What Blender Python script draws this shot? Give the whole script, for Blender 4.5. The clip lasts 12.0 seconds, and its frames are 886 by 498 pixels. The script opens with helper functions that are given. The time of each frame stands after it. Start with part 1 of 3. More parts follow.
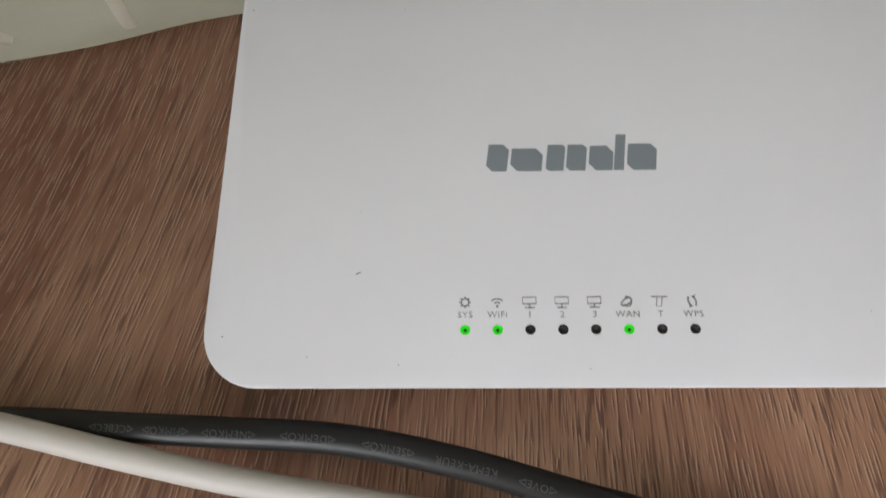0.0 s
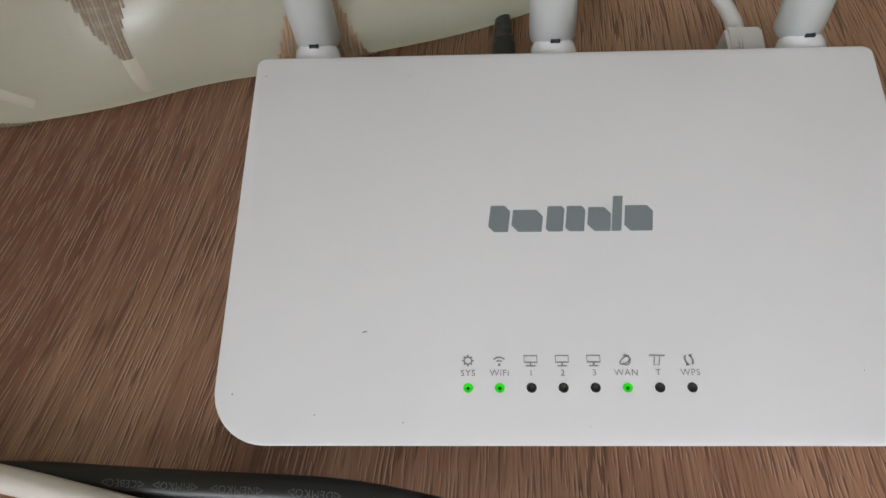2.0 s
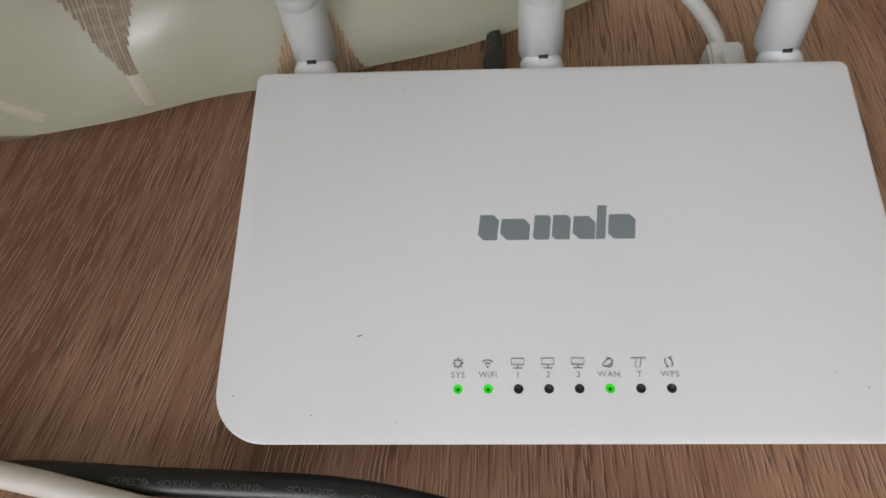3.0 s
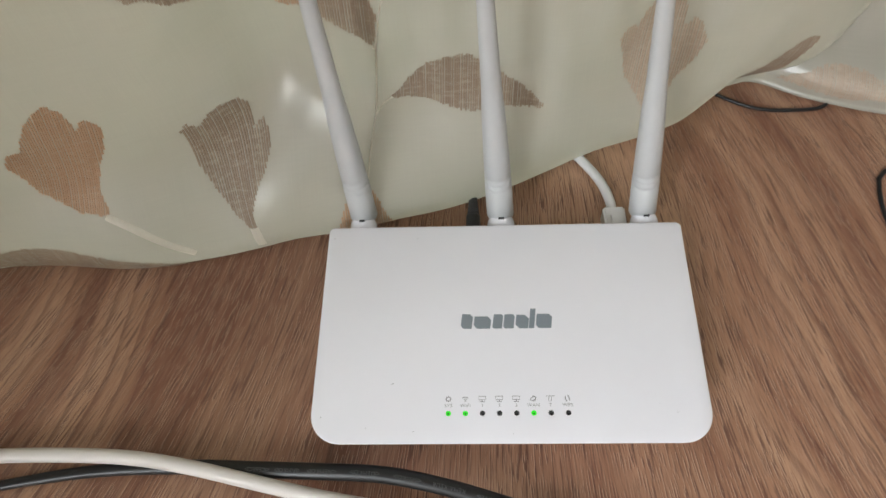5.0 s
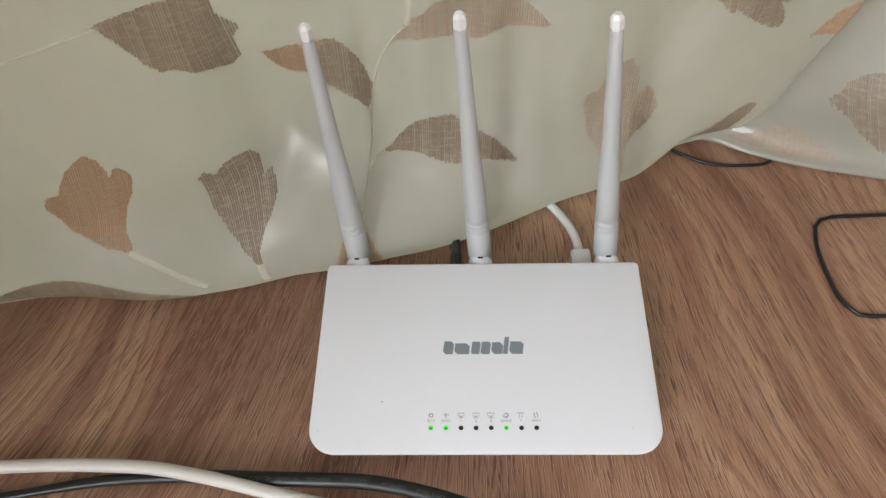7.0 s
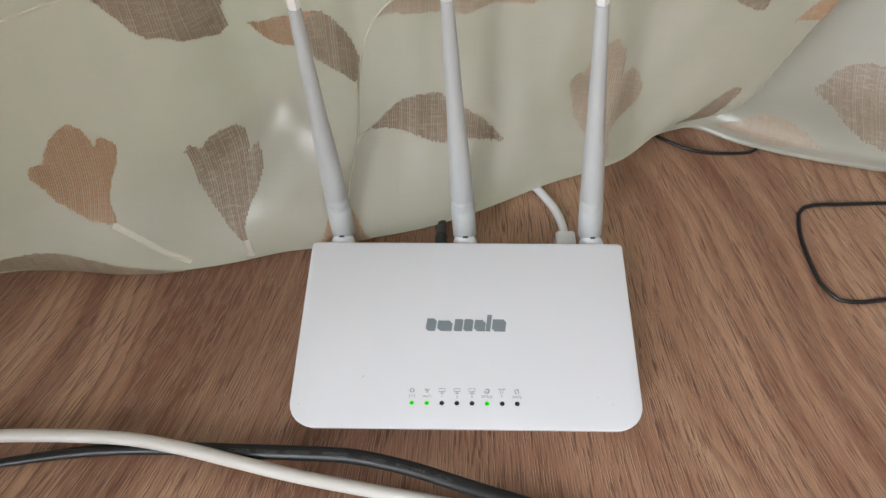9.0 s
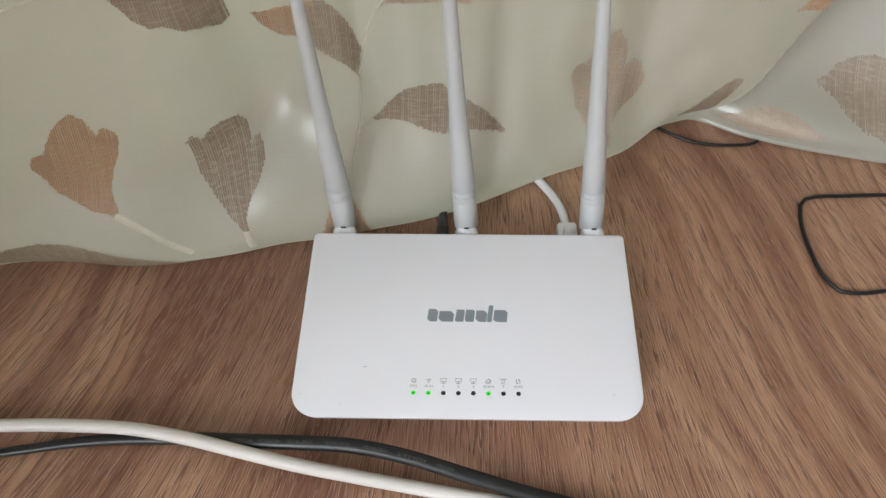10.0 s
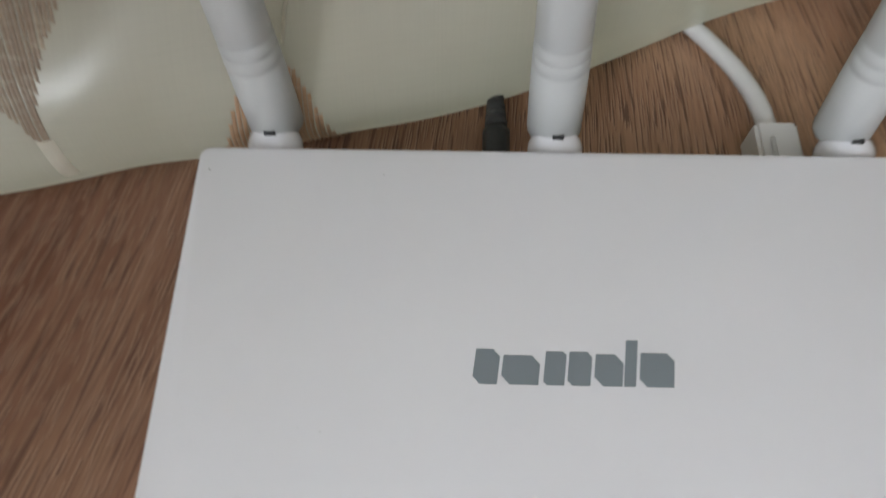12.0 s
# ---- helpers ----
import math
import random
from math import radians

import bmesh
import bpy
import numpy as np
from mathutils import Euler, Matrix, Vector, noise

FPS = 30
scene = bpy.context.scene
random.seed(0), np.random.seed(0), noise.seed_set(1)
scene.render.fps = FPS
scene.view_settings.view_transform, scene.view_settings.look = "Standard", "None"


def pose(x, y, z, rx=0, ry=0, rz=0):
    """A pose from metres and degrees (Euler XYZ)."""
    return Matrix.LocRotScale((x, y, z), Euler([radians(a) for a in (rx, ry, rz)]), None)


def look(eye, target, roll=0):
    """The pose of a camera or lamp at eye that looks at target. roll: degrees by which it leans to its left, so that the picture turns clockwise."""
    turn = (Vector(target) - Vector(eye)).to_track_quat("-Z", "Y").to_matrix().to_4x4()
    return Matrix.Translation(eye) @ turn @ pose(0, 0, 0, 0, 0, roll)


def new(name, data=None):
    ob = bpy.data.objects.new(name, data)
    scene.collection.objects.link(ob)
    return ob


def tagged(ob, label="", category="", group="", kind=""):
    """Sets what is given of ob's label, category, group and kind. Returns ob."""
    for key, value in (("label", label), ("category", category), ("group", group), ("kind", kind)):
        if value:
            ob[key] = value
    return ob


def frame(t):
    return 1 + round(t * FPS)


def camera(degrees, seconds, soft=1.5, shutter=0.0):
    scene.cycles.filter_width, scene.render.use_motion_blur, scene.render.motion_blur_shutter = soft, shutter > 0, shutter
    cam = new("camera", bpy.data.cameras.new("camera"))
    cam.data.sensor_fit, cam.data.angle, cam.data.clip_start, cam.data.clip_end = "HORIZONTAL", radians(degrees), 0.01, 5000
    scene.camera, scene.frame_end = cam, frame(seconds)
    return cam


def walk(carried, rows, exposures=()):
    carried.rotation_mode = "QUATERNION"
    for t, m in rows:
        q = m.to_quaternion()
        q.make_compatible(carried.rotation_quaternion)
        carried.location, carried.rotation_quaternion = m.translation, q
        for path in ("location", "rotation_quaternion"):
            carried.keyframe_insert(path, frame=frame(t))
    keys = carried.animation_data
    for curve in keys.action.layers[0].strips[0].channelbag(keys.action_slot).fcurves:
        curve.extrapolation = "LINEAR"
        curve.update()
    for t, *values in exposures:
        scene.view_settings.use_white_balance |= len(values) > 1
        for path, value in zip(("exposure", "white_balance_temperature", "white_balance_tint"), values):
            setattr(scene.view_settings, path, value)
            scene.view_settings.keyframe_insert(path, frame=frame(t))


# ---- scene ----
cam = camera(63.74, 12.0, shutter=0.4)
PATH = [
    (0, (-0.01864, -0.09962, 0.13971), (-0.02529, -0.02615, -0.04619), -5.295),
    (0.2, (-0.02038, -0.09732, 0.14308), (-0.02549, -0.02344, -0.04270), -4.213),
    (0.5, (-0.01921, -0.09981, 0.14641), (-0.02644, -0.02287, -0.03806), -5.496),
    (1, (-0.01894, -0.09944, 0.14643), (-0.02690, -0.02052, -0.03717), -5.842),
    (1.5, (-0.01798, -0.09837, 0.14481), (-0.02615, -0.01786, -0.03809), -5.856),
    (2, (-0.01808, -0.09739, 0.14533), (-0.02623, -0.01473, -0.03660), -5.741),
    (2.5, (-0.01798, -0.09823, 0.14585), (-0.02643, -0.01606, -0.03629), -5.966),
    (2.7, (-0.01755, -0.09791, 0.14588), (-0.02595, -0.01521, -0.03603), -5.979),
    (4.3, (-0.00884, -0.12476, 0.21028), (-0.01687, -0.02782, 0.03553), -4.990),
    (4.5, (-0.01102, -0.12854, 0.21511), (-0.01756, -0.02869, 0.04195), -4.133),
    (5, (-0.00958, -0.14361, 0.24237), (-0.01873, -0.03760, 0.07302), -5.160),
    (5.5, (-0.01115, -0.15421, 0.26226), (-0.01916, -0.04338, 0.09597), -4.372),
    (6, (-0.01228, -0.16532, 0.27971), (-0.02055, -0.05096, 0.11584), -4.266),
    (6.5, (-0.00993, -0.16630, 0.27343), (-0.01738, -0.05068, 0.11040), -3.724),
    (7, (-0.00573, -0.16563, 0.26762), (-0.01229, -0.04840, 0.10571), -3.207),
    (7.2, (-0.00570, -0.16892, 0.26659), (-0.01207, -0.05018, 0.10578), -3.029),
    (8.8, (-0.00209, -0.17457, 0.26207), (-0.00735, -0.05508, 0.10178), -1.766),
    (9, (-0.00286, -0.17349, 0.26230), (-0.00714, -0.05581, 0.10065), -1.284),
    (9.5, (-0.00154, -0.17406, 0.26223), (-0.00620, -0.05665, 0.10039), -1.408),
    (10, (-0.00307, -0.17521, 0.26138), (-0.00760, -0.05850, 0.09902), -1.375),
    (10.5, (0.00214, -0.16508, 0.25052), (-0.00261, -0.04751, 0.08879), -1.562),
    (10.7, (0.00120, -0.15409, 0.23712), (-0.00414, -0.03920, 0.07350), -1.841),
    (11, (-0.00366, -0.13230, 0.20405), (-0.00768, -0.02429, 0.03577), -1.146),
    (11.2, (-0.00487, -0.11767, 0.19074), (-0.00999, -0.01150, 0.02132), -1.840),
    (11.5, (-0.01193, -0.09747, 0.16860), (-0.01686, 0.00250, -0.00455), -1.648),
    (11.8, (-0.01621, -0.07355, 0.14462), (-0.02198, 0.01760, -0.03332), -2.516),
    (12, (-0.01803, -0.06796, 0.13122), (-0.02134, 0.01846, -0.04912), -1.000),
]
walk(cam, [(t, look(eye, target, roll)) for t, eye, target, roll in PATH],
     [(0, 0.0, 6500, 10), (2.7, 0.0, 6500, 10), (4.3, 0.26, 6480, 10), (5.5, 0.34, 6470, 10), (7.2, 0.34, 6450, 10), (8.8, 0.36, 6330, 10), (10.5, 0.36, 6300, 10), (11.0, 0.30, 6270, 10), (11.5, 0.15, 6270, 10), (12, 0.0, 6350, 10)])

# ---- world, light, exposure ----
world = bpy.data.worlds.new("world")
scene.world = world
world.use_nodes = True
wn = world.node_tree
sky = wn.nodes.new("ShaderNodeTexSky")
sky.sky_type, sky.sun_disc = "NISHITA", False
sky.sun_elevation, sky.sun_rotation = radians(40), radians(20)
wn.nodes["Background"].inputs["Strength"].default_value = 0.1
wn.links.new(sky.outputs[0], wn.nodes["Background"].inputs[0])
scene.view_settings.exposure = 0.0


def area_light(name, w, h, watts, colour, m):
    data = bpy.data.lights.new(name, "AREA")
    data.shape, data.size, data.size_y, data.energy, data.color = "RECTANGLE", w, h, watts, colour
    ob = new(name, data)
    ob.matrix_world = m
    return ob


# daylight in the balcony door behind the curtain
area_light("door_daylight", 0.36, 1.9, 5.6, (0.86, 1.0, 0.76), look((-0.16, 0.36, 1.1), (-0.16, -1, 0.9)))
# main light, from an unseen window added in the west wall
area_light("added_window_daylight", 1.6, 1.5, 124, (0.925, 0.965, 1.0), look((-1.42, -1.85, 1.55), (0, -1.45, 1.05)))


# ---- materials ----
def material(name, colour=(0.8, 0.8, 0.8), rough=0.5, metal=0.0, coat=0.0):
    m = bpy.data.materials.new(name)
    m.use_nodes = True
    b = m.node_tree.nodes["Principled BSDF"]
    b.inputs["Base Color"].default_value = (*colour, 1)
    b.inputs["Roughness"].default_value = rough
    b.inputs["Metallic"].default_value = metal
    b.inputs["Coat Weight"].default_value = coat
    return m, m.node_tree.nodes, m.node_tree.links, b


def warped(nodes, links, scale, amount):
    """Object space, its x pushed to and fro by a slow noise."""
    c = nodes.new("ShaderNodeTexCoord").outputs["Object"]
    t = nodes.new("ShaderNodeTexNoise")
    t.inputs["Scale"].default_value, t.inputs["Detail"].default_value = scale, 1.0
    links.new(c, t.inputs["Vector"])
    a, b = nodes.new("ShaderNodeVectorMath"), nodes.new("ShaderNodeVectorMath")
    a.operation, b.operation = "SUBTRACT", "MULTIPLY_ADD"
    links.new(t.outputs["Color"], a.inputs[0])
    a.inputs[1].default_value = (0.5, 0.5, 0.5)
    links.new(a.outputs[0], b.inputs[0])
    b.inputs[1].default_value = (amount, 0, 0)
    links.new(c, b.inputs[2])
    return b.outputs[0]


def mapped(nodes, links, scale, turn=0.0, source="Object", vec=None):
    c = nodes.new("ShaderNodeTexCoord")
    p = nodes.new("ShaderNodeMapping")
    p.inputs["Scale"].default_value = scale
    p.inputs["Rotation"].default_value = (0, 0, radians(turn))
    links.new(vec or c.outputs[source], p.inputs[0])
    return p.outputs[0]


def noise_tex(nodes, links, vec, scale, detail=4.0, rough=0.55, distort=0.0):
    n = nodes.new("ShaderNodeTexNoise")
    n.inputs["Scale"].default_value, n.inputs["Detail"].default_value = scale, detail
    n.inputs["Roughness"].default_value, n.inputs["Distortion"].default_value = rough, distort
    links.new(vec, n.inputs["Vector"])
    return n.outputs["Fac"]


def ramp(nodes, links, fac, stops):
    r = nodes.new("ShaderNodeValToRGB")
    e = r.color_ramp.elements
    while len(e) < len(stops):
        e.new(0.5)
    for s, (at, c) in zip(e, stops):
        s.position, s.color = at, (*c, 1) if len(c) == 3 else c
    links.new(fac, r.inputs[0])
    return r.outputs[0]


def mix(nodes, links, fac, a, b, how="MIX"):
    n = nodes.new("ShaderNodeMix")
    n.data_type, n.blend_type = "RGBA", how
    for value, socket in ((fac, n.inputs[0]), (a, n.inputs[6]), (b, n.inputs[7])):
        if isinstance(value, (int, float)):
            socket.default_value = value
        elif isinstance(value, tuple):
            socket.default_value = (*value, 1)
        else:
            links.new(value, socket)
    return n.outputs[2]


def bump(nodes, links, b, height, strength, distance):
    n = nodes.new("ShaderNodeBump")
    n.inputs["Strength"].default_value, n.inputs["Distance"].default_value = strength, distance
    links.new(height, n.inputs["Height"])
    links.new(n.outputs[0], b.inputs["Normal"])
    return n


def plastic(name, colour, rough, grain=900.0, depth=0.00002):
    m, n, l, b = material(name, colour, rough)
    v = mapped(n, l, (1, 1, 1))
    big = noise_tex(n, l, v, 30.0, 3)
    l.new(mix(n, l, ramp(n, l, big, [(0.3, (0.985, 0.985, 0.985)), (0.7, (1, 1, 1))]), (0, 0, 0), colour, "MIX"), b.inputs["Base Color"])
    fine = noise_tex(n, l, v, grain, 2)
    l.new(ramp(n, l, big, [(0.3, (rough * 0.97,) * 3), (0.75, (min(1, rough * 1.03),) * 3)]), b.inputs["Roughness"])
    bump(n, l, b, fine, 0.15, depth)
    return m


def rings(nodes, links, vec, steep, blunt):
    """A board's cut growth rings: nested arches that stretch along y; also the plain coordinates, fanned a little, and the distance from the middle."""
    def op(how, a, b=None, c=None):
        n = nodes.new("ShaderNodeMath")
        n.operation = how
        for k, value in enumerate((a, b, c)):
            if isinstance(value, (int, float)):
                n.inputs[k].default_value = value
            elif value is not None:
                links.new(value, n.inputs[k])
        return n.outputs[0]

    xyz = nodes.new("ShaderNodeSeparateXYZ")
    links.new(vec, xyz.inputs[0])
    x, y = op("ADD", xyz.outputs[0], -0.012), xyz.outputs[1]
    arch = op("MULTIPLY_ADD", op("SQRT", op("MULTIPLY_ADD", x, x, blunt * blunt)), steep, y)
    out, fan = nodes.new("ShaderNodeCombineXYZ"), nodes.new("ShaderNodeCombineXYZ")
    links.new(arch, out.inputs[0])
    links.new(op("MULTIPLY", x, 4.0), out.inputs[1])
    links.new(op("MULTIPLY_ADD", op("MULTIPLY", x, y), 2.2, x), fan.inputs[0])
    links.new(y, fan.inputs[1])
    return out.outputs[0], fan.outputs[0], op("ABSOLUTE", x)


def wood_floor():
    """Brown oak laminate: arched growth rings, broad pale and dark bands, short open pores along y."""
    m, n, l, b = material("oak_laminate", rough=0.42)
    arch, fan, off = rings(n, l, warped(n, l, 9.0, 0.040), 4.4, 0.10)
    arch_fine, grain, _ = rings(n, l, warped(n, l, 6.0, 0.012), 3.0, 0.10)
    bands = noise_tex(n, l, mapped(n, l, (11, 1.8, 1), vec=arch), 1.0, 2, 0.45, 0.6)
    wave = n.new("ShaderNodeTexWave")
    wave.wave_type, wave.bands_direction, wave.wave_profile = "BANDS", "X", "SAW"
    wave.inputs["Scale"].default_value, wave.inputs["Distortion"].default_value = 11.5, 2.0
    wave.inputs["Detail"].default_value, wave.inputs["Detail Scale"].default_value = 2.0, 1.2
    l.new(arch, wave.inputs["Vector"])
    fade = ramp(n, l, noise_tex(n, l, mapped(n, l, (16, 8, 1), vec=fan), 1.0, 2), [(0.36, (0.2,) * 3), (0.56, (1,) * 3)])
    fade = mix(n, l, 1.0, fade, ramp(n, l, off, [(0.055, (0,) * 3), (0.10, (1,) * 3)]), "MULTIPLY")
    fibre = noise_tex(n, l, mapped(n, l, (2100, 95, 1), vec=grain), 1.0, 2, 0.6)
    streak = noise_tex(n, l, mapped(n, l, (260, 9, 1), vec=grain), 1.0, 3, 0.55)
    shifted = n.new("ShaderNodeVectorMath")
    shifted.inputs[1].default_value = (0.00022, 0.0, 0.0)
    l.new(grain, shifted.inputs[0])
    pores = noise_tex(n, l, mapped(n, l, (2500, 105, 1), vec=grain), 1.0, 1, 0.5, 0.2)
    painted_glints = noise_tex(n, l, mapped(n, l, (2500, 105, 1), vec=shifted.outputs[0]), 1.0, 1, 0.5, 0.2)
    deep = noise_tex(n, l, mapped(n, l, (1250, 48, 1), vec=grain), 1.0, 1, 0.5, 0.2)
    dense = noise_tex(n, l, mapped(n, l, (70, 14, 1), vec=arch_fine), 1.0, 2, 0.5, 0.5)
    where = ramp(n, l, dense, [(0.36, (0.25,) * 3), (0.56, (1,) * 3)])
    c = ramp(n, l, bands, [(0.30, (0.178, 0.077, 0.046)), (0.46, (0.276, 0.132, 0.079)), (0.58, (0.385, 0.212, 0.130)), (0.70, (0.49, 0.300, 0.190))])
    # one soft patch holds darker red wood and painted shade near the left hem
    shaded_patch = n.new("ShaderNodeTexGradient")
    shaded_patch.gradient_type = "SPHERICAL"
    place = n.new("ShaderNodeMapping")
    place.inputs["Scale"].default_value, place.inputs["Location"].default_value = (16, 8.5, 0), (1.42, -0.08, 0)
    l.new(warped(n, l, 22.0, 0.03), place.inputs[0])
    l.new(place.outputs[0], shaded_patch.inputs[0])
    c = mix(n, l, ramp(n, l, shaded_patch.outputs["Fac"], [(0.0, (0,) * 3), (0.6, (0.7,) * 3)]), c, (0.150, 0.058, 0.035))
    c = mix(n, l, mix(n, l, 1.0, ramp(n, l, wave.outputs["Fac"], [(0.55, (0,) * 3), (0.94, (0.88,) * 3), (1.0, (0.2,) * 3)]), fade, "MULTIPLY"), c, (0.150, 0.065, 0.040))
    c = mix(n, l, ramp(n, l, streak, [(0.45, (0,) * 3), (0.72, (0.42,) * 3)]), c, (0.50, 0.300, 0.200))
    c = mix(n, l, ramp(n, l, fibre, [(0.36, (0.36,) * 3), (0.58, (0,) * 3)]), c, (0.145, 0.060, 0.036))
    # light catching the pore edges, painted as pale flecks beside the pores
    c = mix(n, l, mix(n, l, 1.0, ramp(n, l, painted_glints, [(0.40, (0.50,) * 3), (0.44, (0,) * 3)]), where, "MULTIPLY"), c, (0.66, 0.45, 0.32))
    c = mix(n, l, mix(n, l, 1.0, ramp(n, l, pores, [(0.40, (0.85,) * 3), (0.45, (0,) * 3)]), where, "MULTIPLY"), c, (0.115, 0.049, 0.031))
    c = mix(n, l, ramp(n, l, deep, [(0.345, (0.7,) * 3), (0.40, (0,) * 3)]), c, (0.105, 0.045, 0.028))
    l.new(c, b.inputs["Base Color"])
    l.new(ramp(n, l, fibre, [(0.3, (0.46,) * 3), (0.8, (0.32,) * 3)]), b.inputs["Roughness"])
    bump(n, l, b, mix(n, l, 0.25, ramp(n, l, pores, [(0.35, (0,) * 3), (0.44, (1,) * 3)]), fibre), 0.6, 0.0002)
    return m


def fabric(name, colour, colour2, through_part, sheen_rough=0.38, thread=2600.0, stripe=None):
    """Satin cloth: fine threads, a soft gloss, light comes through."""
    m, n, l, b = material(name, colour, sheen_rough)
    v = mapped(n, l, (1, 1, 1), source="UV")
    warp = noise_tex(n, l, mapped(n, l, (thread, 40, 1), source="UV"), 1.0, 2)
    weft = noise_tex(n, l, mapped(n, l, (60, thread * 0.7, 1), source="UV"), 1.0, 2)
    cloud = noise_tex(n, l, v, 22.0, 3)
    weave = mix(n, l, 0.5, warp, weft)
    c = mix(n, l, ramp(n, l, cloud, [(0.35, (0,) * 3), (0.7, (1,) * 3)]), colour, colour2)
    if stripe:
        g = n.new("ShaderNodeNewGeometry")
        patchy = ramp(n, l, noise_tex(n, l, v, 75.0, 3), [(0.36, (0.1,) * 3), (0.64, (1,) * 3)])
        pale = ramp(n, l, g.outputs["Random Per Island"], [(0.3, (0.0,) * 3), (1.0, (0.28,) * 3)])
        c = mix(n, l, mix(n, l, 1.0, pale, patchy, "MULTIPLY"), c, stripe)
        rows = noise_tex(n, l, mapped(n, l, (200, 900, 1), source="UV"), 1.0, 2)
        c = mix(n, l, ramp(n, l, rows, [(0.5, (0,) * 3), (0.68, (0.4,) * 3)]), c, stripe)
    c = mix(n, l, 0.07, c, ramp(n, l, weave, [(0.35, (0.35,) * 3), (0.65, (1,) * 3)]), "MULTIPLY")
    l.new(c, b.inputs["Base Color"])
    b.inputs["Sheen Weight"].default_value, b.inputs["Specular IOR Level"].default_value = 0.1, 1.0
    b.inputs["Coat Weight"].default_value, b.inputs["Coat Roughness"].default_value = (0.0 if stripe else 0.5), 0.36
    bp = bump(n, l, b, weave, 0.16 if not stripe else 0.35, 0.0001)
    t = n.new("ShaderNodeBsdfTranslucent")
    l.new(c, t.inputs["Color"])
    l.new(bp.outputs[0], t.inputs["Normal"])
    s = n.new("ShaderNodeMixShader")
    s.inputs[0].default_value = through_part
    l.new(b.outputs[0], s.inputs[1])
    l.new(t.outputs[0], s.inputs[2])
    l.new(s.outputs[0], n["Material Output"].inputs["Surface"])
    return m


def glowing(name, colour, strength):
    m, n, l, b = material(name, tuple(0.3 * c for c in colour), 0.3)
    b.inputs["Emission Color"].default_value = (*colour, 1)
    b.inputs["Emission Strength"].default_value = strength
    return m


def glass_mat():
    m, n, l, b = material("window_glass", (1, 1, 1), 0.0)
    b.inputs["Transmission Weight"].default_value, b.inputs["IOR"].default_value = 1.0, 1.45
    return m


def wall_paint(name, colour):
    m, n, l, b = material(name, colour, 0.85)
    v = mapped(n, l, (1, 1, 1))
    f = noise_tex(n, l, v, 3.0, 4)
    l.new(mix(n, l, ramp(n, l, f, [(0.3, (0,) * 3), (0.7, (1,) * 3)]), tuple(0.93 * c for c in colour), colour), b.inputs["Base Color"])
    bump(n, l, b, noise_tex(n, l, v, 180.0, 3), 0.2, 0.001)
    return m


FLOOR = wood_floor()
PAINT = wall_paint("wall_paint", (0.40, 0.385, 0.355))
CEILING = wall_paint("ceiling_paint", (0.66, 0.66, 0.64))
SHELL = plastic("white_plastic", (0.79, 0.792, 0.845), 0.19)
SHELL_UNDER = plastic("white_plastic_underside", (0.74, 0.745, 0.75), 0.45)
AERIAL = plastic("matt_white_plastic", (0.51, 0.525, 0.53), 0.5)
TIP = plastic("bright_white_plastic", (0.86, 0.86, 0.86), 0.4)
DARK = plastic("black_plastic", (0.02, 0.021, 0.023), 0.4)
HOLE = plastic("smoked_lens", (0.035, 0.036, 0.038), 0.25)
INK = plastic("grey_print", (0.225, 0.26, 0.295), 0.4)
INK_SMALL = plastic("light_grey_print", (0.27, 0.275, 0.29), 0.45)
GREEN = glowing("green_led", (0.03, 1.0, 0.02), 0.45)
GREEN_CORE = glowing("green_led_core", (0.01, 0.20, 0.01), 0.12)
BLACK_SHEATH = plastic("black_cable_sheath", (0.008, 0.0083, 0.0095), 0.38, 300, 0.0001)
BLACK_PRINT = plastic("worn_grey_print", (0.14, 0.143, 0.147), 0.6)
WHITE_SHEATH = plastic("cream_cable_sheath", (0.68, 0.645, 0.615), 0.45, 300, 0.0001)
PATCH_SHEATH = plastic("white_patch_sheath", (0.72, 0.72, 0.73), 0.45)
RUBBER = plastic("grey_rubber", (0.05, 0.05, 0.053), 0.6)
CLOTH = fabric("cream_satin", (0.485, 0.464, 0.393), (0.53, 0.50, 0.43), 0.42, 0.30)
LEAF_BROWN = fabric("brown_stitched_leaf", (0.31, 0.222, 0.157), (0.36, 0.265, 0.192), 0.3, 0.45, stripe=(0.62, 0.54, 0.42))
LEAF_GREY = fabric("taupe_stitched_leaf", (0.35, 0.262, 0.190), (0.40, 0.305, 0.225), 0.3, 0.42, stripe=(0.60, 0.52, 0.41))
LEAF_PALE = fabric("pale_stitched_leaf", (0.50, 0.385, 0.285), (0.55, 0.43, 0.325), 0.3, 0.4, stripe=(0.66, 0.57, 0.46))
LEAF_PEACH = fabric("peach_stitched_leaf", (0.52, 0.32, 0.195), (0.57, 0.365, 0.23), 0.3, 0.4, stripe=(0.68, 0.53, 0.39))
THREAD = fabric("cream_thread", (0.74, 0.70, 0.60), (0.78, 0.74, 0.65), 0.3, 0.35)
FRAME_WHITE = plastic("white_window_frame", (0.8, 0.8, 0.79), 0.4)
GLASS = glass_mat()


# ---- mesh helpers ----
def mesh_of(name, bm, mat, smooth=True):
    me = bpy.data.meshes.new(name)
    bm.normal_update()
    bm.to_mesh(me)
    bm.free()
    if mat:
        me.materials.append(mat)
    for p in me.polygons:
        p.use_smooth = smooth
    return me


def part(name, bm, mat, parent, label="", smooth=True):
    ob = new(name, mesh_of(name, bm, mat, smooth))
    ob.parent = parent
    if label:
        ob["label"] = label
    return ob


